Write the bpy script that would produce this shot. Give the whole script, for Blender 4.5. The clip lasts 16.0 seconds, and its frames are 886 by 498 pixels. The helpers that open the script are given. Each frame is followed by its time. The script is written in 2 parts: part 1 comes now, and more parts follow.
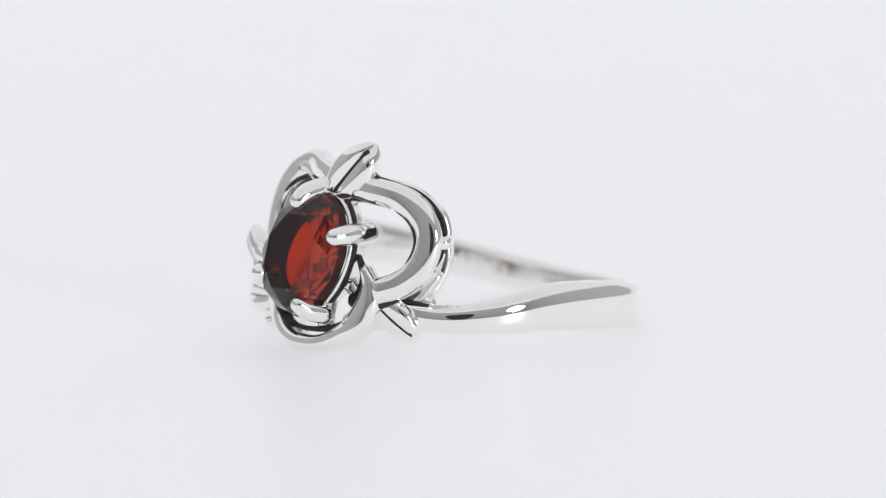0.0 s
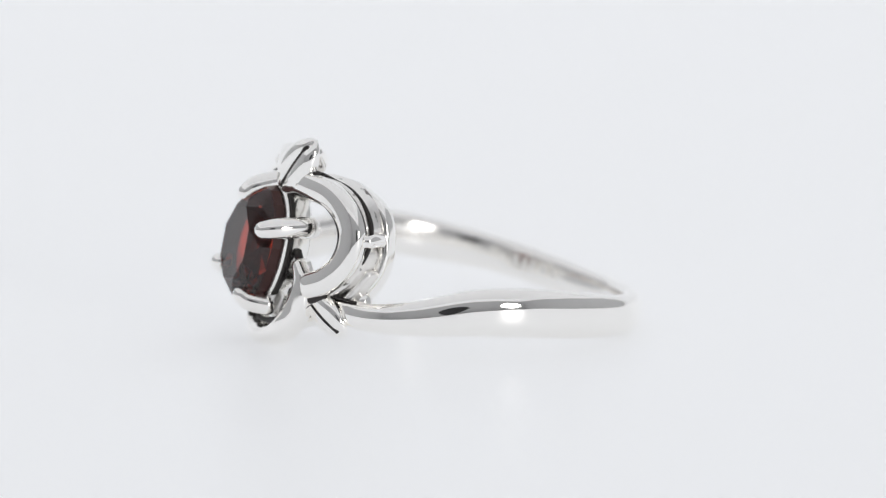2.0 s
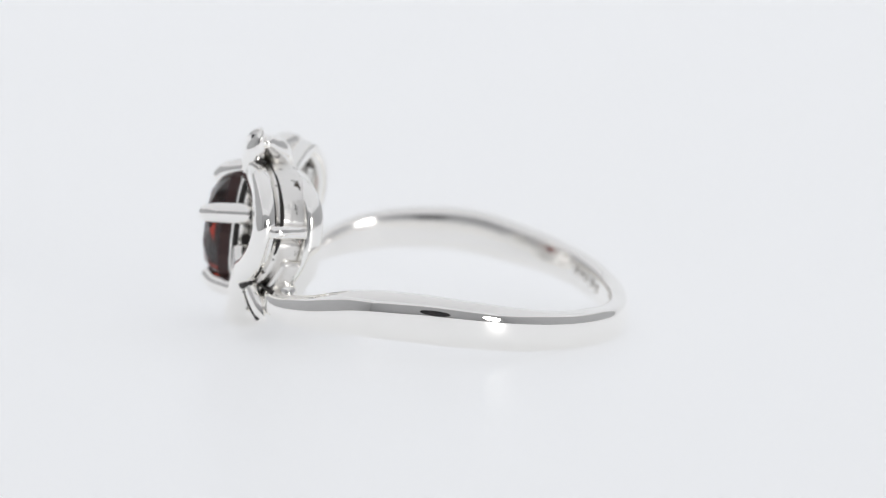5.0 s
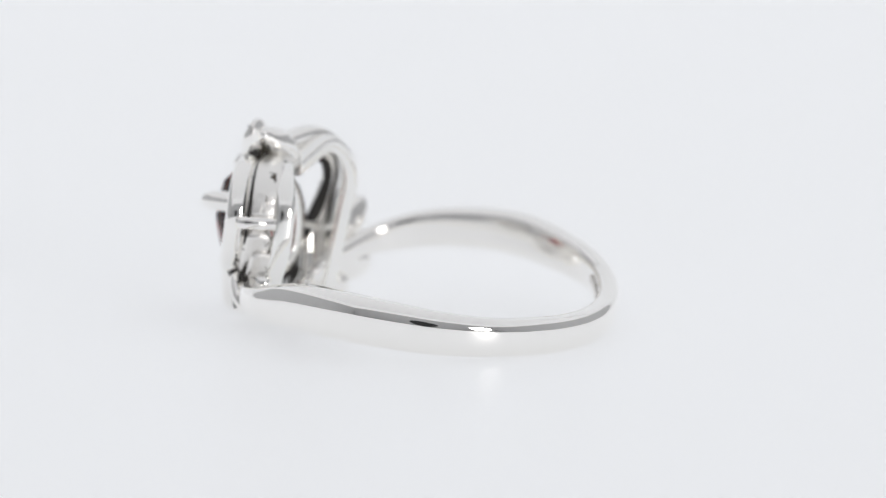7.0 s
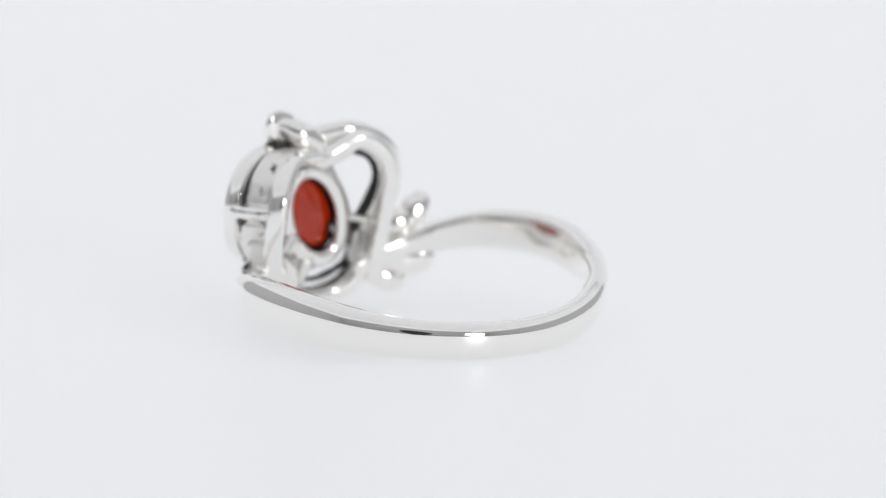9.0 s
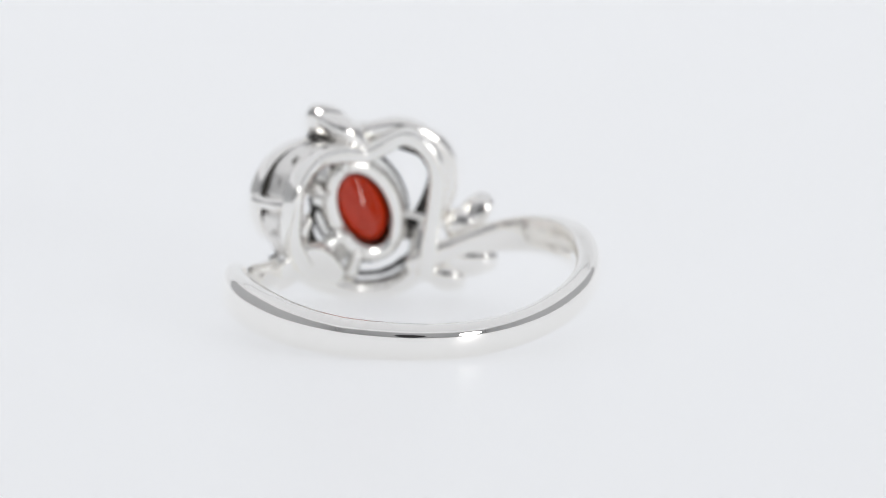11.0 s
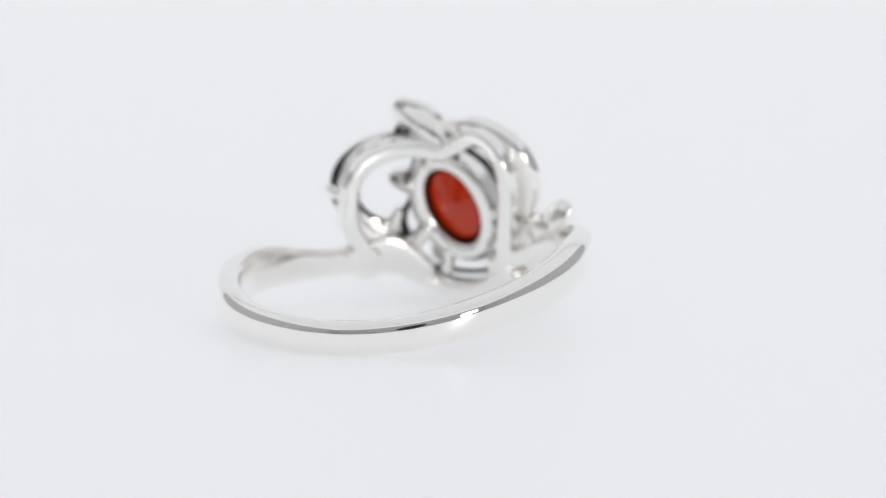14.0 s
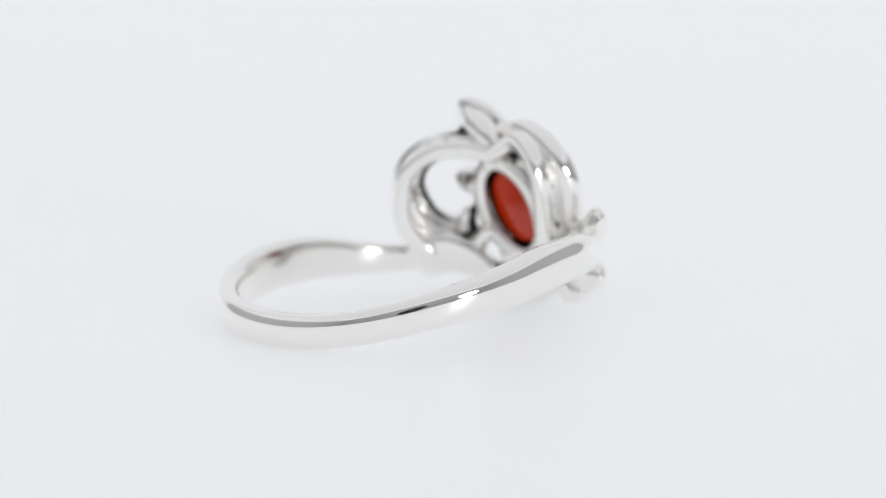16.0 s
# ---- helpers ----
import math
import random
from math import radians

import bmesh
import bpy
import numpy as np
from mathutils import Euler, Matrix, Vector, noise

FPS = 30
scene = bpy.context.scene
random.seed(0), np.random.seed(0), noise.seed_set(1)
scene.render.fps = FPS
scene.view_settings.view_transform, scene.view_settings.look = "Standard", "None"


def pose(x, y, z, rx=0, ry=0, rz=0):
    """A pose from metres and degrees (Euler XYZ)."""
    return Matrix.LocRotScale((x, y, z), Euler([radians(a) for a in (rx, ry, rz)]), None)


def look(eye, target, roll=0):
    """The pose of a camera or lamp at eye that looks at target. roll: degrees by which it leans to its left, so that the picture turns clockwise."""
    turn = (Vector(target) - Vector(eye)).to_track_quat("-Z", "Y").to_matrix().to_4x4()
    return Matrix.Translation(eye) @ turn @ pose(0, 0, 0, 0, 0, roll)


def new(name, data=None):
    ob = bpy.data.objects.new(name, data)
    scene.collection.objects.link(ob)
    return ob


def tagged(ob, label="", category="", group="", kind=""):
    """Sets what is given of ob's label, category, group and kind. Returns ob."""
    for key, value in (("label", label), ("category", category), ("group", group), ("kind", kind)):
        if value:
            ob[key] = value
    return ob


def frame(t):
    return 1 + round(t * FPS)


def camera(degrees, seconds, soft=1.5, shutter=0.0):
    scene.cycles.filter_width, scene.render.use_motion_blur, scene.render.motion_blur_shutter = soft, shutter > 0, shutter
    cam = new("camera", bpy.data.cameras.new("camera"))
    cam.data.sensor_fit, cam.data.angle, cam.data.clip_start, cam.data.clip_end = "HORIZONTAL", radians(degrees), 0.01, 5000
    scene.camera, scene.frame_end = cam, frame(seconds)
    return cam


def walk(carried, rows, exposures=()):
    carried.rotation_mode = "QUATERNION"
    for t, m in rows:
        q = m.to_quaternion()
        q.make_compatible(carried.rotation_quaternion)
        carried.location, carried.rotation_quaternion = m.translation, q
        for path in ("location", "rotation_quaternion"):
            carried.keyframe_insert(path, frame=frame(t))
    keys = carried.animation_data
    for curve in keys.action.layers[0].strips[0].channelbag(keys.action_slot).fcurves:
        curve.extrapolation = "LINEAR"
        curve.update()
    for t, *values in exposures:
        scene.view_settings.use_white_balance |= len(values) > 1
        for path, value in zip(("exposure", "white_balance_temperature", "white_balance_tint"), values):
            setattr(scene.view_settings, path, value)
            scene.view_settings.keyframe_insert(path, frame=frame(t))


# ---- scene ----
MM = 0.001
EYE = Vector((0.000583, -0.225655, 0.040147))
AIM = Vector((0.0, 0.987312, -0.158790))
cam = camera(11.19, 16.0, soft=1.35)
cam.data.dof.use_dof = True
cam.data.dof.focus_distance = 0.2195
cam.data.dof.aperture_fstop = 38
VIEW = look(EYE, EYE + AIM, -0.40)
walk(cam, [(0.0, VIEW), (16.0, VIEW)])

# ---- light ----
scene.view_settings.exposure = -0.22
world = bpy.data.worlds.new("dim_studio")
scene.world = world
world.use_nodes = True
world.node_tree.nodes["Background"].inputs[0].default_value = (0.9, 0.95, 1.0, 1)
world.node_tree.nodes["Background"].inputs[1].default_value = 0.05


def area(name, m, sx, sy, watts, colour=(1, 1, 1), shape="RECTANGLE"):
    data = bpy.data.lights.new(name, "AREA")
    data.shape, data.size, data.size_y, data.energy, data.color = shape, sx, sy, watts, colour
    ob = new(name, data)
    ob.matrix_world = m
    return ob


area("small_front_lamp", look((0.25, -0.37, 0.085), (0, 0, 0.003)), 0.09, 0.105, 0.36, (1, 0.98, 0.95), "ELLIPSE")


# ---- materials ----
def shader(name, colour, rough, metal=0.0, grain=0.0, scale=400.0, bump=0.0, rough_var=0.0, dark=None, dark_scale=900.0):
    m = bpy.data.materials.new(name)
    m.use_nodes = True
    nt = m.node_tree
    b = nt.nodes["Principled BSDF"]
    b.inputs["Metallic"].default_value = metal
    co = nt.nodes.new("ShaderNodeTexCoord")
    n1 = nt.nodes.new("ShaderNodeTexNoise")
    n1.inputs["Scale"].default_value, n1.inputs["Detail"].default_value = scale, 5
    n2 = nt.nodes.new("ShaderNodeTexNoise")
    n2.inputs["Scale"].default_value, n2.inputs["Detail"].default_value = scale * 0.13, 3
    nt.links.new(co.outputs["Object"], n1.inputs["Vector"])
    nt.links.new(co.outputs["Object"], n2.inputs["Vector"])
    add = nt.nodes.new("ShaderNodeMath")
    add.operation = "MULTIPLY_ADD"
    nt.links.new(n1.outputs["Fac"], add.inputs[0])
    add.inputs[1].default_value = 0.5
    half = nt.nodes.new("ShaderNodeMath")
    half.operation = "MULTIPLY"
    half.inputs[1].default_value = 0.5
    nt.links.new(n2.outputs["Fac"], half.inputs[0])
    nt.links.new(half.outputs[0], add.inputs[2])
    mix = nt.nodes.new("ShaderNodeMix")
    mix.data_type = "RGBA"
    nt.links.new(add.outputs[0], mix.inputs["Factor"])
    mix.inputs["A"].default_value = (*[c * (1 - grain) for c in colour], 1)
    mix.inputs["B"].default_value = (*[min(1, c * (1 + grain)) for c in colour], 1)
    out = mix.outputs["Result"]
    if dark:
        spots = nt.nodes.new("ShaderNodeTexNoise")
        spots.inputs["Scale"].default_value, spots.inputs["Detail"].default_value = dark_scale, 3
        nt.links.new(co.outputs["Object"], spots.inputs["Vector"])
        ramp = nt.nodes.new("ShaderNodeValToRGB")
        ramp.color_ramp.elements[0].position, ramp.color_ramp.elements[1].position = dark[0], dark[0] + 0.08
        nt.links.new(spots.outputs["Fac"], ramp.inputs[0])
        mix2 = nt.nodes.new("ShaderNodeMix")
        mix2.data_type = "RGBA"
        nt.links.new(ramp.outputs["Color"], mix2.inputs["Factor"])
        nt.links.new(out, mix2.inputs["A"])
        mix2.inputs["B"].default_value = (*dark[1], 1)
        out = mix2.outputs["Result"]
    nt.links.new(out, b.inputs["Base Color"])
    rr = nt.nodes.new("ShaderNodeMapRange")
    rr.inputs["To Min"].default_value, rr.inputs["To Max"].default_value = max(0.0, rough - rough_var), rough + rough_var
    nt.links.new(add.outputs[0], rr.inputs["Value"])
    nt.links.new(rr.outputs["Result"], b.inputs["Roughness"])
    if bump:
        bp = nt.nodes.new("ShaderNodeBump")
        bp.inputs["Strength"].default_value, bp.inputs["Distance"].default_value = 1.0, bump
        nt.links.new(add.outputs[0], bp.inputs["Height"])
        nt.links.new(bp.outputs["Normal"], b.inputs["Normal"])
    return m


SILVER = shader("polished_silver", (0.98, 0.966, 0.94), 0.035, 1.0, 0.02, 900, 0.000002, 0.02)
SATIN = shader("satin_silver", (0.98, 0.966, 0.94), 0.14, 1.0, 0.03, 1500, 0.000004, 0.06)
CAST = shader("cast_silver", (0.90, 0.885, 0.86), 0.30, 1.0, 0.06, 2400, 0.00011, 0.08, (0.62, (0.10, 0.085, 0.07)), 1500)
BRUSHED = shader("brushed_silver", (0.97, 0.955, 0.93), 0.15, 1.0, 0.03, 1500, 0.000004, 0.06)
# black of the oxidised hollows, used also for painted shade inside the cup
OXIDE_AND_SHADE = shader("oxidised_silver_and_shade", (0.022, 0.018, 0.016), 0.5, 0.0, 0.5, 2500, 0.00002, 0.12)
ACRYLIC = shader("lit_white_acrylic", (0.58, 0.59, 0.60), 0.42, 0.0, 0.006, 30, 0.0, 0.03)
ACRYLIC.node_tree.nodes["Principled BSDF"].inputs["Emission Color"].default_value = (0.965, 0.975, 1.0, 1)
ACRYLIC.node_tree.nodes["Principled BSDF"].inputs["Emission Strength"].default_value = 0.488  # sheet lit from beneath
ACRYLIC.node_tree.nodes["Principled BSDF"].inputs["Specular IOR Level"].default_value = 0.12
GREYWALL = shader("grey_cloth", (0.60, 0.60, 0.605), 0.9, 0.0, 0.08, 200, 0.0, 0.03)
DARKWALL = shader("dark_cloth", (0.52, 0.52, 0.525), 0.9, 0.0, 0.1, 200, 0.0, 0.03)
DIFFUSER = shader("lit_diffuser_cloth", (0.80, 0.80, 0.81), 0.9, 0.0, 0.01, 120, 0.0, 0.03)
DIFFUSER.node_tree.nodes["Principled BSDF"].inputs["Emission Color"].default_value = (0.985, 0.99, 1.0, 1)
DIFFUSER.node_tree.nodes["Principled BSDF"].inputs["Emission Strength"].default_value = 0.245  # light tent, lamps behind the cloth
BLACK = shader("black_lens_body", (0.012, 0.012, 0.013), 0.5, 0.0, 0.3, 300, 0.0, 0.1)


def garnet_glass():
    m = shader("garnet", (0.41, 0.022, 0.002), 0.01, 0.0, 0.10, 500, 0.0, 0.005)
    b = m.node_tree.nodes["Principled BSDF"]
    b.inputs["Transmission Weight"].default_value = 1.0
    b.inputs["IOR"].default_value = 1.58
    return m


GARNET = garnet_glass()
# opaque dark red, standing in for the shade inside the stone
STONE_SHADE = shader("painted_stone_shade", (0.045, 0.012, 0.010), 0.5, 0.0, 0.3, 1500, 0.0, 0.1)


# ---- tools ----
def part(name, bm, material, parent, label="", smooth=True):
    me = bpy.data.meshes.new(name)
    bmesh.ops.recalc_face_normals(bm, faces=bm.faces)
    for f in bm.faces:
        f.smooth = smooth
    bm.to_mesh(me)
    bm.free()
    me.materials.append(material)
    ob = new(name, me)
    if parent:
        ob.parent = parent
    return tagged(ob, label)


def cyl(a, z, r):
    """A place on the ring: degrees round from the head, height over the table, distance from the finger's axis, both in mm."""
    return Vector((r * math.sin(radians(a)), -r * math.cos(radians(a)), z)) * MM


def spline(rows, steps, closed=False):
    """Rows of equal numbers, run through smoothly."""
    rows = [np.array(r, float) for r in rows]
    n = len(rows)
    out = []
    for i in range(n if closed else n - 1):
        p0 = rows[(i - 1) % n] if closed or i > 0 else 2 * rows[0] - rows[1]
        p1, p2 = rows[i], rows[(i + 1) % n]
        p3 = rows[(i + 2) % n] if closed or i + 2 < n else 2 * rows[-1] - rows[-2]
        for k in range(steps):
            u = k / steps
            out.append(0.5 * (2 * p1 + (p2 - p0) * u + (2 * p0 - 5 * p1 + 4 * p2 - p3) * u * u + (3 * p1 - p0 - 3 * p2 + p3) * u ** 3))
    if not closed:
        out.append(rows[-1])
    return out


def section(n, square, inner, flat=0.0):
    """Unit outline of a bar: first number across, second outwards; square > 2 flattens the sides, inner scales the side to the finger."""
    pts = []
    for i in range(n):
        w = 2 * math.pi * i / n
        c, s = math.cos(w), math.sin(w)
        x = math.copysign(abs(c) ** (2 / square), c)
        y = math.copysign(abs(s) ** (2 / square), s)
        if y < 0 and flat:
            x, y = math.copysign(abs(c) ** (2 / flat), c), math.copysign(abs(s) ** (2 / flat), s)
        pts.append((x, y if y > 0 else y * inner))
    return pts


def sweep(rows, steps=8, closed=False, sides=20, square=2.4, inner=1.0, round_ends=True, ripple=0.0, tilt=0.12, flat=0.0):
    """A bar along rows of (degrees, height, radius, half width, half depth)."""
    path = spline(rows, steps, closed)
    pos = [cyl(*p[:3]) for p in path]
    n = len(pos)
    out = section(sides, square, inner, flat)
    bm = bmesh.new()
    rings = []

    def ring(i, k=1.0, shift=0.0):
        t = (pos[(i + 1) % n] - pos[i - 1]) if closed or 0 < i < n - 1 else (pos[1] - pos[0] if i == 0 else pos[-1] - pos[-2])
        t.normalize()
        o = Vector((pos[i].x, pos[i].y, 0)).normalized()
        o.z = -tilt * o.y  # the ring leans back from the head
        o = (o - t * o.dot(t)).normalized()
        b = t.cross(o)
        hb, hn = path[i][3] * MM * k, path[i][4] * MM * k
        c = pos[i] + t * shift * MM
        if ripple:
            hb *= 1 + ripple * noise.noise(pos[i] * 900)
            hn *= 1 + ripple * noise.noise(pos[i] * 700 + Vector((5, 0, 0)))
        return [bm.verts.new(c + b * x * hb + o * y * hn) for x, y in out]

    if not closed and round_ends:
        h = min(path[0][3], path[0][4])
        for k in (0.25, 0.7, 0.92):
            rings.append(ring(0, k, -h * math.sqrt(1 - k * k)))
    for i in range(n):
        rings.append(ring(i))
    if not closed and round_ends:
        h = min(path[-1][3], path[-1][4])
        for k in (0.92, 0.7, 0.25):
            rings.append(ring(n - 1, k, h * math.sqrt(1 - k * k)))
    m = len(rings)
    for i in range(m if closed else m - 1):
        a, b = rings[i], rings[(i + 1) % m]
        for j in range(sides):
            bm.faces.new((a[j], a[(j + 1) % sides], b[(j + 1) % sides], b[j]))
    if not closed:
        bm.faces.new(rings[0][::-1])
        bm.faces.new(rings[-1])
    return bm


def frame_at(origin, along, out):
    """A matrix with x across, y along and z outwards."""
    y = along.normalized()
    z = (out - y * out.dot(y)).normalized()
    x = y.cross(z)
    return Matrix.Translation(origin) @ Matrix((x, y, z)).transposed().to_4x4()


def leaf_mesh(length, width, thick, groove=0.5, end=0.83):
    """A plump leaf along +y in mm, with a hollow mid-vein on its outer side (+z)."""
    bm = bmesh.new()
    nu, nv = 18, 13
    top, low = [], []
    for i in range(nu + 1):
        u = i / nu
        w = width * 0.5 * (math.sin(math.pi * (0.12 + end * u))) ** 0.65 if 0 < u < 1 else width * (0.10 if u == 0 else 0.02)
        r1, r2 = [], []
        for j in range(nv):
            v = -1 + 2 * j / (nv - 1)
            dome = thick * math.sqrt(max(0.0, 1 - v * v)) * (0.35 + 0.65 * math.sin(math.pi * (0.12 + 0.8 * u))) * max(0.2, min(1, math.sqrt((1 - u) * 5)))
            cut = groove * thick * math.exp(-(v / 0.20) ** 2) * max(0.0, math.sin(math.pi * u)) ** 0.5
            r1.append(bm.verts.new(Vector((v * w, u * length, dome - cut)) * MM))
            r2.append(bm.verts.new(Vector((v * w, u * length, -0.55 * dome)) * MM) if 0 < j < nv - 1 else r1[-1])
        top.append(r1)
        low.append(r2)
    for i in range(nu):
        for j in range(nv - 1):
            bm.faces.new((top[i][j], top[i][j + 1], top[i + 1][j + 1], top[i + 1][j]))
            f = (low[i][j + 1], low[i][j], low[i + 1][j], low[i + 1][j + 1])
            bm.faces.new(f)
    for i in (0, nu):
        loop = top[i] + [v for v in reversed(low[i]) if v not in top[i]]
        bm.faces.new(loop)
    return bm


def vein_mesh(length, width, thick, groove):
    """The dark line in a leaf's hollow."""
    bm = bmesh.new()
    rows = []
    for i in range(15):
        u = 0.10 + 0.78 * i / 14
        w = width * (0.10 if width > 2.2 else 0.016) * math.sin(math.pi * (i + 0.3) / 14.6) ** 0.7
        dome = thick * (0.35 + 0.65 * math.sin(math.pi * (0.12 + 0.8 * u))) - groove * thick * max(0.0, math.sin(math.pi * u)) ** 0.5
        rows.append([bm.verts.new(Vector((x * w, u * length, dome + z)) * MM) for x, z in ((-1, 0.07), (0, 0.05), (1, 0.07), (0.7, -0.1), (-0.7, -0.1))])
    for a, b in zip(rows, rows[1:]):
        for j in range(5):
            bm.faces.new((a[j], a[(j + 1) % 5], b[(j + 1) % 5], b[j]))
    bm.faces.new(rows[0])
    bm.faces.new(rows[-1][::-1])
    return bm


def plane_sheet(name, pts, depth, material, label, category):
    """A wall or sheet from an outline in order, with thickness against its normal."""
    bm = bmesh.new()
    v = [bm.verts.new(p) for p in pts]
    f = bm.faces.new(v)
    f.normal_update()
    n = f.normal.copy()
    low = [bm.verts.new(Vector(p) - n * depth) for p in pts]
    bm.faces.new(low[::-1])
    for i in range(len(v)):
        j = (i + 1) % len(v)
        bm.faces.new((v[j], v[i], low[i], low[j]))
    return tagged(part(name, bm, material, None, "", False), label, category, "", "structure")


# ---- the photo table and its surroundings ----
def photo_table():
    bm = bmesh.new()
    prof = [(-0.70, 0.0), (-0.3, 0.0), (0.0, 0.0), (0.30, 0.0), (0.48, 0.0)]
    for i in range(1, 13):
        w = math.pi / 2 * i / 12
        prof.append((0.48 + 0.30 * math.sin(w), 0.30 * (1 - math.cos(w))))
    prof.append((0.78, 0.72))
    xs = [-0.7 + 0.14 * k for k in range(11)]
    top = [[bm.verts.new((x, y, z)) for x in xs] for y, z in prof]
    low = [[bm.verts.new((x, y + (0.006 if z > 0.02 else 0), z - 0.006)) for x in xs] for y, z in prof]
    for g, flip in ((top, False), (low, True)):
        for i in range(len(prof) - 1):
            for j in range(10):
                q = (g[i][j], g[i][j + 1], g[i + 1][j + 1], g[i + 1][j])
                bm.faces.new(q[::-1] if flip else q)
    for i in range(len(prof) - 1):
        for j in (0, 10):
            bm.faces.new((top[i][j], top[i + 1][j], low[i + 1][j], low[i][j]))
    for i in (0, len(prof) - 1):
        for j in range(10):
            bm.faces.new((top[i][j], top[i][j + 1], low[i][j + 1], low[i][j]))
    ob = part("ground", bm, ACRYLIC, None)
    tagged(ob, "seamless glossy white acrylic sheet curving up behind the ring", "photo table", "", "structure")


photo_table()
def tent():
    """A light tent: grey cloth skirts below, lit diffuser cloth above and overhead."""
    sides = (("west", (-0.71, -0.76), (-0.71, 0.80)), ("east", (0.71, 0.80), (0.71, -0.76)), ("south", (0.71, -0.76), (-0.71, -0.76)))
    for name, (x0, y0), (x1, y1) in sides:
        low = DARKWALL if name == "south" else GREYWALL
        plane_sheet("wall_" + name, [(x0, y0, -0.01), (x1, y1, -0.01), (x1, y1, 0.48), (x0, y0, 0.48)], 0.01, low, "grey cloth skirt of the light tent", "wall")
        plane_sheet("wall_upper_" + name, [(x0, y0, 0.48), (x1, y1, 0.48), (x1, y1, 0.74), (x0, y0, 0.74)], 0.01, DIFFUSER, "glowing white diffuser cloth of the light tent", "wall")
    plane_sheet("ceiling", [(-0.71, -0.76, 0.74), (-0.71, 0.80, 0.74), (0.71, 0.80, 0.74), (0.71, -0.76, 0.74)], 0.01, DIFFUSER, "glowing white diffuser cloth of the light tent", "ceiling")


tent()


def lens():
    thing = new("camera_lens")
    thing.matrix_world = look(EYE - AIM * 0.004, EYE + AIM, 0)
    tagged(thing, "black camera lens facing the ring on the table", "lens")
    bm = bmesh.new()
    rings = []
    for r, z in ((0.016, 0.006), (0.033, 0.0), (0.036, 0.003), (0.036, 0.05), (0.045, 0.06), (0.045, 0.13)):
        rings.append([bm.verts.new((r * math.cos(2 * math.pi * k / 32), r * math.sin(2 * math.pi * k / 32), z)) for k in range(32)])
    for a, b in zip(rings, rings[1:]):
        for j in range(32):
            bm.faces.new((a[j], a[(j + 1) % 32], b[(j + 1) % 32], b[j]))
    bm.faces.new(rings[0])
    bm.faces.new(rings[-1])
    part("barrel", bm, BLACK, thing)


lens()

# ---- the ring ----
BAND = [  # degrees, height, radius, half width, half depth
    (28, 2.25, 9.0, 0.60, 0.50), (40, 1.98, 9.06, 0.62, 0.58), (55, 2.04, 8.98, 0.78, 0.66), (73, 2.27, 8.80, 1.02, 0.80), (90, 2.14, 8.80, 1.08, 0.82),
    (107, 1.80, 8.82, 1.04, 0.78), (125, 1.38, 8.85, 0.95, 0.72), (140, 1.12, 8.88, 0.86, 0.65), (155, 0.97, 8.87, 0.82, 0.65), (170, 0.90, 8.86, 0.79, 0.65),
    (185, 0.98, 8.86, 0.78, 0.65), (201, 1.30, 8.87, 0.78, 0.65), (216, 1.79, 8.88, 0.80, 0.65), (233, 2.44, 8.88, 0.84, 0.65), (251, 3.08, 8.8, 0.95, 0.75),
    (270, 3.72, 8.75, 1.02, 0.82), (289, 3.88, 8.87, 0.96, 0.78), (303, 3.75, 9.1, 0.88, 0.66), (315, 3.40, 9.2, 0.74, 0.55), (326, 2.98, 8.95, 0.54, 0.5), (337, 2.35, 8.6, 0.52, 0.45), (344, 1.85, 8.55, 0.44, 0.4)]


def lean(a, z, z0):
    """How far the far lobe leans back over the finger."""
    return min(1, max(0, (4 - a) / 12)) * max(0, z - z0)


def fr(a, z):
    """The radius of the head's face: it leans back towards the top and to one side."""
    return 9.8 - 0.13 * (z - 5) - 0.001 * max(a, 0) + 0.012 * min(a, 0) - 0.05 * max(0, z - 6) ** 2 - 0.2 * lean(a, z, 6)


def bk(a, z):
    """The radius of the back frame, which leans further over the finger."""
    return 8.2 + 0.006 * min(a, 0) - 0.019 * max(a, 0) - 0.14 * (z - 5) - 0.06 * lean(a, z, 5)


def rows_at(pts, surface, shift, hb, hn):
    return [(a, z, surface(a, z) + shift, hb, hn) for a, z in pts]


def inset(pts, d):
    """The same outline drawn in by d mm towards the stone."""
    out = []
    for a, z in pts:
        v = Vector(((a - 2) * 0.165, z - 5.1))
        v = v * (1 - d / v.length)
        out.append((v.x / 0.165 + 2, v.y + 5.1))
    return out


def oval(t, a, b, slant):
    x, y = a * math.cos(t), b * math.sin(t)
    c, s = math.cos(radians(slant)), math.sin(radians(slant))
    return x * c + y * s, -x * s + y * c


GEM = Matrix.Translation(Vector((0.06, -10.55, 4.98)) * MM) @ pose(0, 0, 0, 90 - 9, 0, 0)
GA, GB, SLANT = 2.40, 3.15, 26


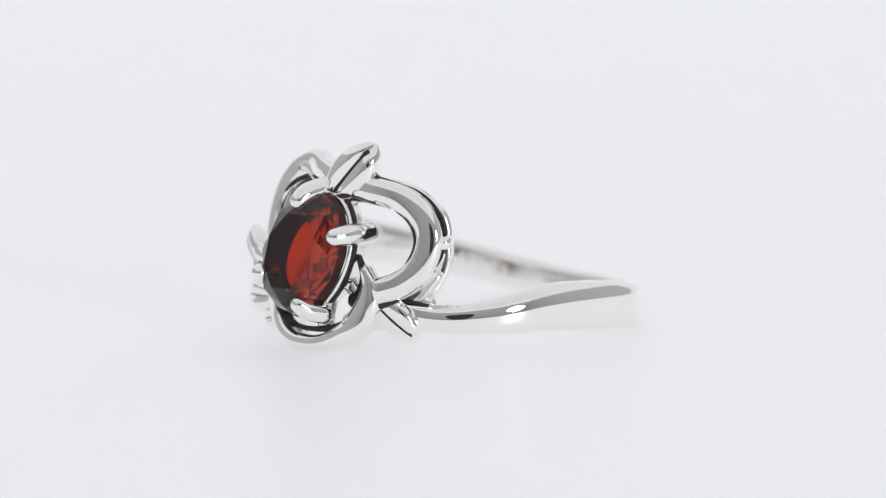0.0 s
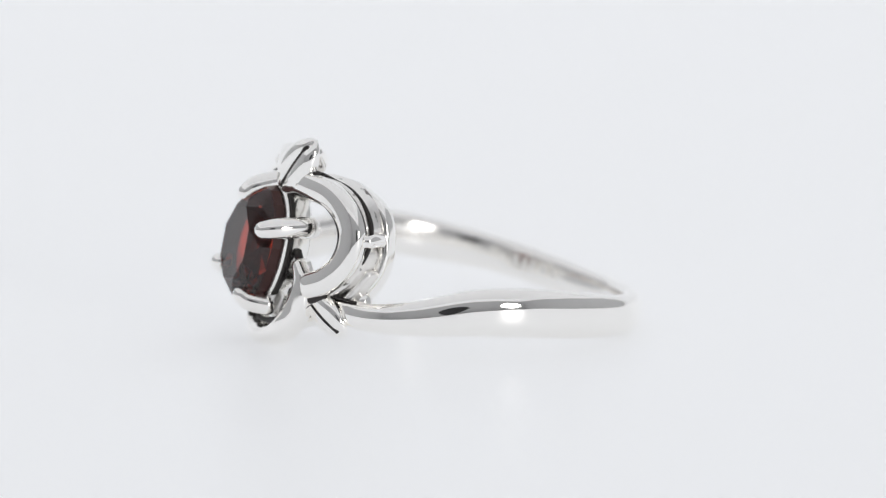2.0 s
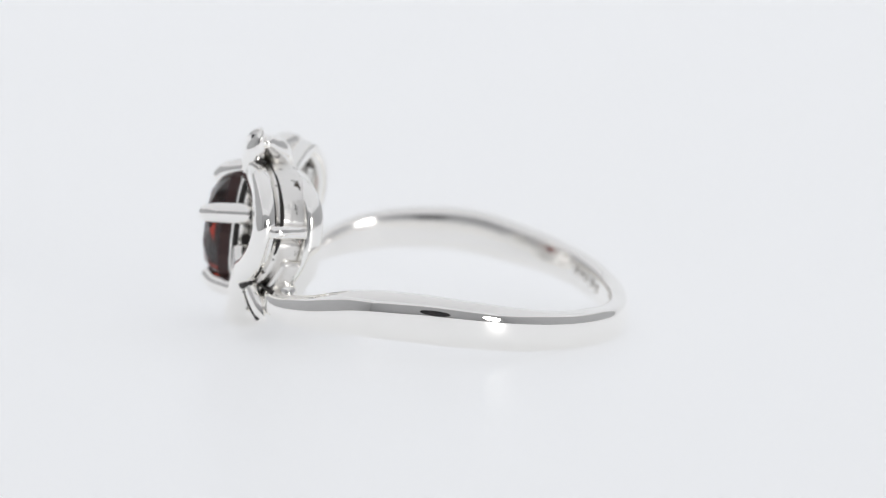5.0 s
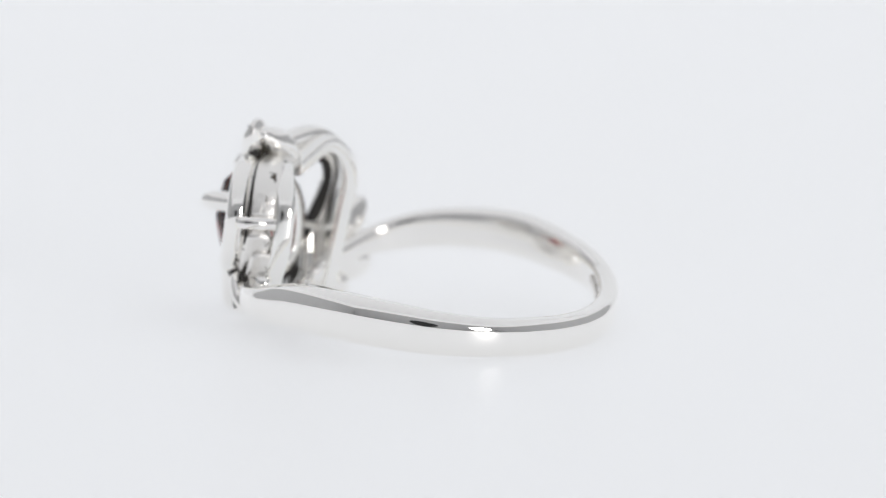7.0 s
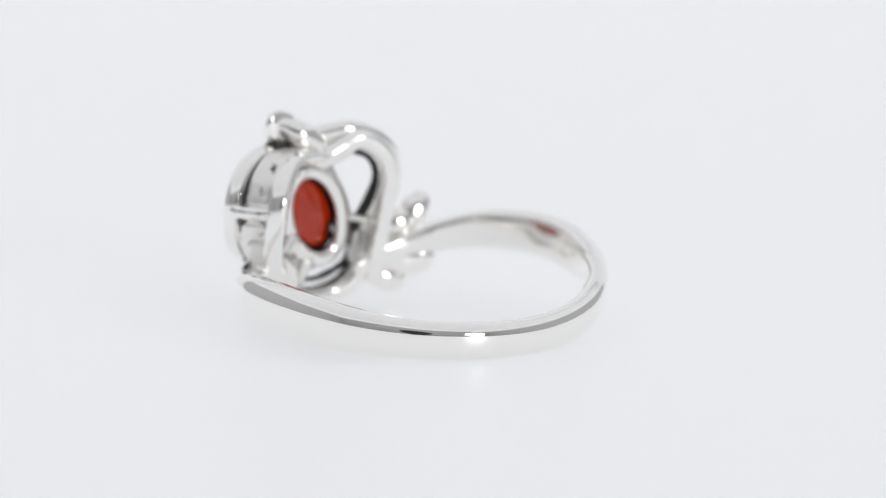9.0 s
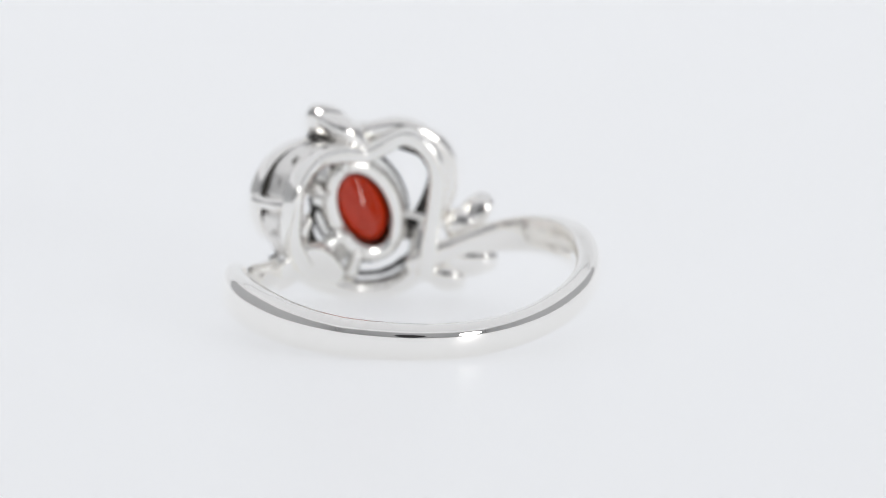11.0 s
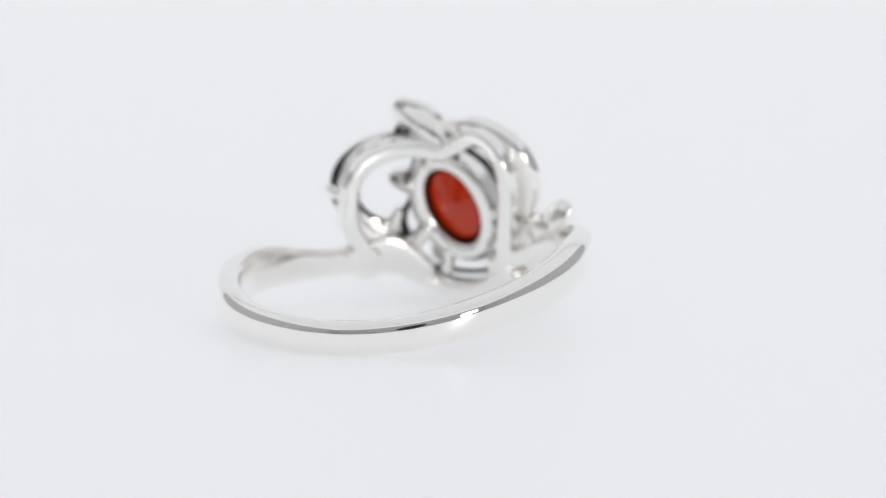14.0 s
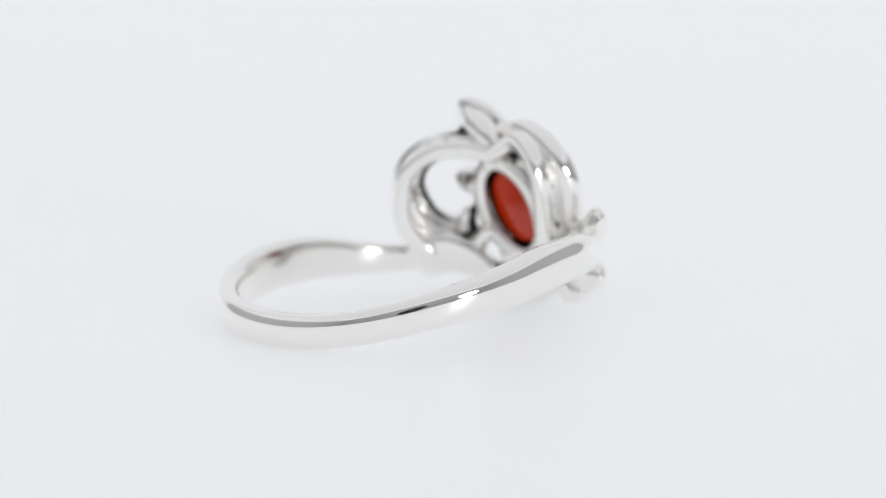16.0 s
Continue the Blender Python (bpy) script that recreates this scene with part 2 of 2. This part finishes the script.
def gem_mesh():
    bm = bmesh.new()

    def ring(k, z, n, turn, along=1.0):
        out = []
        for i in range(n):
            x, y = oval(2 * math.pi * (i + turn) / n, GA * k, GB * k * along, SLANT)
            out.append(bm.verts.new(GEM @ (Vector((x, y, z)) * MM)))
        return out

    def joined(a, b):
        n = len(a)
        for i in range(n):
            bm.faces.new((a[i], a[(i + 1) % n], b[i]))
            bm.faces.new((b[i], a[(i + 1) % n], b[(i + 1) % n]))

    table = ring(0.66, 1.20, 8, 0.0)
    star = ring(0.90, 0.78, 8, 0.5)
    girdle_top, girdle_low = ring(1.0, 0.22, 16, 0.0), ring(1.0, -0.30, 16, 0.0)
    bm.faces.new(table)
    joined(table, star)
    for i in range(8):
        s, e = star[i], star[(i + 1) % 8]
        g = [girdle_top[(2 * i + k) % 16] for k in range(4)]
        bm.faces.new((s, g[0], g[1]))
        bm.faces.new((s, g[1], g[2]))
        bm.faces.new((s, g[2], e))
    for i in range(16):
        j = (i + 1) % 16
        bm.faces.new((girdle_top[i], girdle_top[j], girdle_low[j], girdle_low[i])).material_index = 1  # matt girdle, with the stone's inner shade painted on
    pav = ring(0.80, -0.78, 16, 0.5)
    shade_start = len(bm.faces)
    joined(girdle_low, pav)
    keel = ring(0.47, -1.28, 16, 0.0, 1.30)
    joined(pav, keel)
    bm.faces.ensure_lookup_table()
    # pavilion facets painted dark in place of the stone's own depth of shade
    for f in bm.faces[shade_start:]:
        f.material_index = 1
    culet = ring(0.09, -1.70, 16, 0.5, 1.28)
    joined(keel, culet)
    bm.faces.new(culet[::-1])
    return bm


def oval_tube(prof, n=48):
    """A closed oval wall round the stone's axis from rows of (scale across, scale along, depth)."""
    bm = bmesh.new()
    rings = []
    for ka, kb, z in prof:
        row = []
        for i in range(n):
            x, y = oval(2 * math.pi * i / n, GA * ka, GB * kb, SLANT)
            row.append(bm.verts.new(GEM @ (Vector((x, y, z)) * MM)))
        rings.append(row)
    for i in range(len(rings)):
        a, b = rings[i], rings[(i + 1) % len(rings)]
        for j in range(n):
            bm.faces.new((a[j], a[(j + 1) % n], b[(j + 1) % n], b[j]))
    return bm


def bar(points, radii, sides=14, flat=1.0):
    """A rounded rod through places in mm."""
    rows = spline([(*p, r) for p, r in zip(points, radii)], 6)
    bm = bmesh.new()
    rings = []
    pos = [Vector(r[:3]) for r in rows]
    n = len(pos)

    def ring(i, k, shift):
        t = (pos[min(i + 1, n - 1)] - pos[max(i - 1, 0)]).normalized()
        x = t.cross(Vector((0, 0, 1)))
        x = x.normalized() if x.length > 1e-3 else Vector((1, 0, 0))
        y = x.cross(t)
        r = rows[i][3] * k
        return [bm.verts.new((pos[i] + t * shift + (x * math.cos(2 * math.pi * j / sides) + y * flat * math.sin(2 * math.pi * j / sides)) * r) * MM) for j in range(sides)]

    for k in (0.25, 0.7, 0.93):
        rings.append(ring(0, k, -rows[0][3] * math.sqrt(1 - k * k)))
    for i in range(n):
        rings.append(ring(i, 1, 0))
    for k in (0.93, 0.7, 0.25):
        rings.append(ring(n - 1, k, rows[-1][3] * math.sqrt(1 - k * k)))
    for a, b in zip(rings, rings[1:]):
        for j in range(sides):
            bm.faces.new((a[j], a[(j + 1) % sides], b[(j + 1) % sides], b[j]))
    bm.faces.new(rings[0][::-1])
    bm.faces.new(rings[-1])
    return bm


def build_ring():
    ring = new("ring")
    tagged(ring, "polished silver ring with oval dark red garnet and leafy setting", "ring")
    band = part("band", sweep([(a, z - 0.07, r, hb * 1.12, hn) for a, z, r, hb, hn in BAND], 12, False, 32, 2.6, 0.75, True, 0.012, 0.12, 3.2), SILVER, ring, "polished silver band, wider towards the head")
    band.data.materials.append(BRUSHED)  # the inside is less polished
    for f in band.data.polygons:
        if f.normal.dot(Vector((f.center.x, f.center.y, 0)).normalized()) < -0.8:
            f.material_index = 1

    # front outline of the apple
    right = [(6, 8.25), (12, 8.20), (18.0, 8.12), (27.5, 7.8), (34.0, 7.05), (36.8, 5.95), (34.6, 4.65), (28.8, 3.75), (22.5, 3.35)]
    part("apple_lobe", sweep(rows_at(right, fr, 0.08, 0.66, 0.52), 8, False, 24, 2.9), SILVER, ring, "polished silver lobe of the apple outline")
    left = [(18.6, 4.35), (20.2, 3.5), (19, 2.35), (14.3, 1.2), (4, 0.66), (-8, 0.66), (-16.5, 1.5), (-20.0, 3.6), (-25.5, 5.5), (-26.8, 7.0), (-22.5, 8.2), (-12, 8.92), (-2, 8.82), (4, 8.65), (8, 8.2)]
    rows = [(a, z - (0.2 if 3 < i < 6 else 0.1 if i == 6 else 0), r - (0.45 if 3 < i < 7 else 0), (0.28, 0.46, 0.68, 0.68, 0.50, 0.50, 0.56)[i] if i < 7 else hb + (0.12 if 7 < i < 12 else 0), hn + (0.22 if 3 < i < 7 else 0)) for i, (a, z, r, hb, hn) in enumerate(rows_at(left, fr, 0.05, 0.62, 0.56))]
    part("apple_lobe", sweep(rows, 8, False, 24, 2.9), SILVER, ring, "polished silver lobe of the apple outline")
    part("lining", sweep(rows_at(inset(left[5:], 0.57), fr, 0.12, 0.10, 0.30), 8, False, 14, 2.3, 1, True, 0.25), OXIDE_AND_SHADE, ring, "blackened inner edge")
    part("lining", sweep(rows_at(inset(left[7:12], 0.72), fr, -0.28, 0.27, 0.28), 8, False, 14, 2.3, 1, True, 0.25), OXIDE_AND_SHADE, ring, "blackened inner edge")
    part("lining", sweep(rows_at(inset(right, 0.64), fr, -0.05, 0.12, 0.40), 8, False, 14, 2.3, 1, True, 0.25), OXIDE_AND_SHADE, ring, "blackened inner edge")

    # back outline, nearer to the finger, and the walls between
    back = [(29, 2.3), (33.5, 2.9), (38.5, 3.9), (40, 5.1), (37.8, 6.7), (25.5, 7.8), (11.5, 7.95), (3.2, 7.78), (-4, 8.2), (-13.5, 8.75), (-22.0, 8.1), (-26, 6.9), (-24.5, 5.0), (-22, 2.9), (-20.5, 1.3)]
    part("back_frame", sweep(rows_at(back, bk, 0, 0.44, 0.50), 8, False, 20, 3.6, 1, True, 0.03, 0.22), SATIN, ring, "satin silver heart-shaped back frame")
    part("gallery_wall", sweep(rows_at(back[8:], bk, 0.75, 0.34, 0.72), 8, False, 16, 4.0), CAST, ring, "rough cast silver side wall")
    part("gallery_wall", sweep(rows_at(back[4:8], bk, 0.75, 0.18, 0.72), 8, False, 16, 4.0), CAST, ring, "rough cast silver side wall")
    part("gallery_wall", sweep(rows_at(back[0:3], bk, 0.7, 0.24, 0.7), 8, False, 16, 4.0), CAST, ring, "rough cast silver side wall")
    part("gallery_wall", sweep(rows_at([(12, 8.1), (19, 8.1), (28.5, 7.85), (35, 7.15), (38, 6.1)], fr, -1.15, 0.44, 0.80), 8, False, 16, 4.5), CAST, ring, "rough cast silver side wall")
    part("gallery_wall", sweep(rows_at([(37.4, 4.9), (34.5, 4.0), (29, 3.3), (23, 2.8)], fr, -1.1, 0.46, 0.75), 8, False, 16, 4.5), CAST, ring, "rough cast silver side wall")
    part("crevice", sweep(rows_at(inset([(14, 8.25), (19, 8.2), (28.5, 7.9), (35.6, 7.15), (38.6, 6.0), (36, 4.7), (29, 3.7), (23, 3.2)], -0.43), fr, -0.47, 0.13, 0.08), 8, False, 14, 2.3, 1, True, 0.35), OXIDE_AND_SHADE, ring, "blackened line behind the lobe")
    part("collar", sweep([(36.0, 5.55, 8.8, 0.38, 1.0), (38.5, 5.6, 8.7, 0.38, 1.18), (41.2, 5.65, 8.65, 0.36, 1.15)], 5, False, 16, 4.0), SILVER, ring, "silver bridge between front and back outline")
    part("base_plate", sweep([(35, 2.3, 8.45, 0.70, 0.45), (26, 2.4, 8.5, 1.0, 0.45), (18, 2.1, 8.7, 0.95, 0.45), (10, 1.4, 9.1, 0.55, 0.45)], 8, False, 18, 3.2, 1, True, 0.02, 0.22), SATIN, ring, "smooth silver plate under the stone")

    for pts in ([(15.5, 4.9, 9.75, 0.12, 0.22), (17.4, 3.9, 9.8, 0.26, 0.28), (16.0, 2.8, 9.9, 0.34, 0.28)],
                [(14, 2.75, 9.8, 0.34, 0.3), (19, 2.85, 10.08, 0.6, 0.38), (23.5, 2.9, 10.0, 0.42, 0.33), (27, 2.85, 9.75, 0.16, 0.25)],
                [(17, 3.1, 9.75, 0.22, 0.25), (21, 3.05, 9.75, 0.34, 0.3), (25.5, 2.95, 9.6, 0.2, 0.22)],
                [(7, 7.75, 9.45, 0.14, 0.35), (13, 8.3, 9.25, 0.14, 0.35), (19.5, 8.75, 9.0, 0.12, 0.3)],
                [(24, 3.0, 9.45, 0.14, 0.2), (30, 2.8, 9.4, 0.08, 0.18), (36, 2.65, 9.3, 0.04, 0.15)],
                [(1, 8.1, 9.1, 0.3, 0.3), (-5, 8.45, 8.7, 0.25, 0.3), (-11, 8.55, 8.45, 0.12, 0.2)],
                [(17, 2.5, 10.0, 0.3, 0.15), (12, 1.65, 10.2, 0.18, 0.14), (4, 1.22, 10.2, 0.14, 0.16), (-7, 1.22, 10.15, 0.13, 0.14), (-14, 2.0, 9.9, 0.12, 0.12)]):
        part("crevice", sweep(pts, 8, False, 14, 2.3, 1, True, 0.4), OXIDE_AND_SHADE, ring, "blackened hollow")

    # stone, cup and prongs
    part("gemstone", gem_mesh(), GARNET, ring, "faceted oval garnet, dark red", False).data.materials.append(STONE_SHADE)
    cup = part("basket", oval_tube([(1.02, 1.02, -0.30), (1.05, 1.05, -0.5), (1.01, 1.02, -0.95), (0.95, 0.98, -1.35), (0.90, 0.95, -1.7), (0.84, 0.91, -1.88), (0.70, 0.81, -1.95), (0.575, 0.72, -1.88),
                                    (0.515, 0.675, -1.72), (0.54, 0.69, -1.58), (0.80, 0.84, -1.3), (0.92, 0.93, -0.9), (1.0, 1.0, -0.40)]), SATIN, ring, "oval silver cup behind the stone")
    part("rim_groove", oval_tube([(1.06, 1.06, -0.50), (1.075, 1.075, -0.62), (1.065, 1.065, -0.80), (1.0, 1.0, -0.65)]), OXIDE_AND_SHADE, cup, "blackened groove under the stone")
    # lining added as painted shade in the cup, so the stone reads dark
    part("cup_shade_lining", oval_tube([(1.0, 1.0, -0.40), (0.91, 0.92, -0.9), (0.79, 0.83, -1.28), (0.57, 0.71, -1.56), (0.56, 0.71, -1.50), (0.70, 0.76, -1.22), (0.86, 0.88, -0.80), (0.985, 0.985, -0.38)]), OXIDE_AND_SHADE, cup, "black lining standing in for shade inside the cup")
    for (tx, tz, tn), (bx, bz, bn), wide in (((0.2, 7.62, 11.1), (0.5, 8.1, 9.6), 0.55), ((2.9, 6.12, 11.3), (3.1, 6.12, 9.1), 0.54),
                                             ((0.75, 2.62, 11.7), (1.2, 2.1, 10.5), 0.52), ((-1.9, 3.9, 11.8), (-2.6, 3.3, 10.2), 0.56)):
        base, tip = Vector((bx, -bn, bz)), Vector((tx, -tn, tz))
        centre = Vector((0.25, tip.y, 5.1))
        away = (tip - centre).normalized()
        knee = tip.lerp(base, 0.25) + away * 0.12
        prong = part("prong", bar([base, base.lerp(tip, 0.45) + away * 0.1, knee, tip], [wide, wide, wide * 0.95, wide * 0.82]), SILVER, ring, "rounded silver prong")
        inward = base - away * 0.9 + Vector((0, 0.35, 0))
        part("prong_foot", bar([base + Vector((0, 0.15, 0)), base.lerp(inward, 0.6) + Vector((0, 0.25, 0)), inward], [wide * 0.92, 0.46, 0.4]), CAST, prong, "cast foot of the prong")
    for p, q, r in (((-1.9, -9.0, 4.5), (-3.5, -8.5, 4.1), 0.27), ((0.4, -9.3, 2.3), (0.6, -9.7, 1.4), 0.45), ((1.5, -9.0, 3.5), (2.4, -8.8, 2.6), 0.5), ((1.2, -8.5, 7.0), (1.2, -8.2, 7.6), 0.34)):
        part("strut", bar([Vector(p), Vector(p).lerp(Vector(q), 0.5), Vector(q)], [r, r * 0.85, r]), SATIN, ring, "small silver strut")

    # leaves
    def leaf(base, tip, width, thick, groove, label, end=0.83, down=0.0):
        m = frame_at(cyl(*base), cyl(*tip) - cyl(*base), Vector((cyl(*base).x, cyl(*base).y, -down * base[2] * MM)))
        size = (cyl(*tip) - cyl(*base)).length / MM
        bm = leaf_mesh(size, width, thick, groove, end)
        bm.transform(m)
        ob = part("leaf", bm, SILVER, ring, label)
        bm = vein_mesh(size, width, thick, groove)
        bm.transform(m)
        part("vein", bm, OXIDE_AND_SHADE, ob, "blackened groove")

    leaf((5.2, 7.6, 9.4), (19.4, 10.35, 8.95), 2.55, 0.80, 0.42, "pointed silver leaf with a blackened vein", 0.87)
    part("leaf_stem", bar([Vector(cyl(*p)) / MM for p in ((15.5, 9.6, 8.65), (11, 9.2, 8.25), (6.5, 8.7, 8.0), (1.5, 8.1, 7.85))], [0.45, 0.72, 0.68, 0.42]), SILVER, ring, "silver stalk behind the leaf")
    leaf((20, 2.95, 9.75), (33.5, 0.95, 9.5), 1.85, 0.5, 0.12, "small silver leaf with a dark vein", 0.86, 0.15)
    leaf((-31.5, 3.4, 9.7), (-39.0, 5.4, 10.2), 1.7, 0.75, 0.4, "plump silver leaf with a dark vein")
    leaf((-26, 3.6, 9.5), (-37.0, 4.0, 10.0), 1.9, 0.85, 0.4, "plump silver leaf with a dark vein")
    leaf((-25, 2.1, 9.4), (-42.0, 1.85, 10.2), 2.0, 0.95, 0.4, "small silver leaf with a dark vein")
    leaf((-21, 1.3, 9.2), (-33.0, 0.72, 9.6), 1.5, 0.85, 0.4, "small silver leaf with a dark vein")

    # stamped marks inside the band
    for k, (a, w) in enumerate(((-136, 0.30), (-139.5, 0.22), (-142.5, 0.32), (-147, 0.42), (-151.5, 0.24))):
        z = 2.2 - 0.045 * (-136 - a)
        part("stamp_mark", sweep([(a, z, 8.34, 0.26, 0.05), (a - w / 0.145 * 0.6, z - 0.02, 8.34, 0.26, 0.05)], 2, False, 8, 4.0), CAST, ring, "unreadable stamped mark")
    return ring


RING = build_ring()


def motions():
    rows = []
    for k in range(33):
        t = 0.5 * k
        rows.append((t, pose(0, 0, 0, 0, 0, -10.823 * t) @ pose(1.31 * MM, -0.42 * MM, 0.03 * MM, 0, 0, -45)))
    walk(RING, rows)


motions()
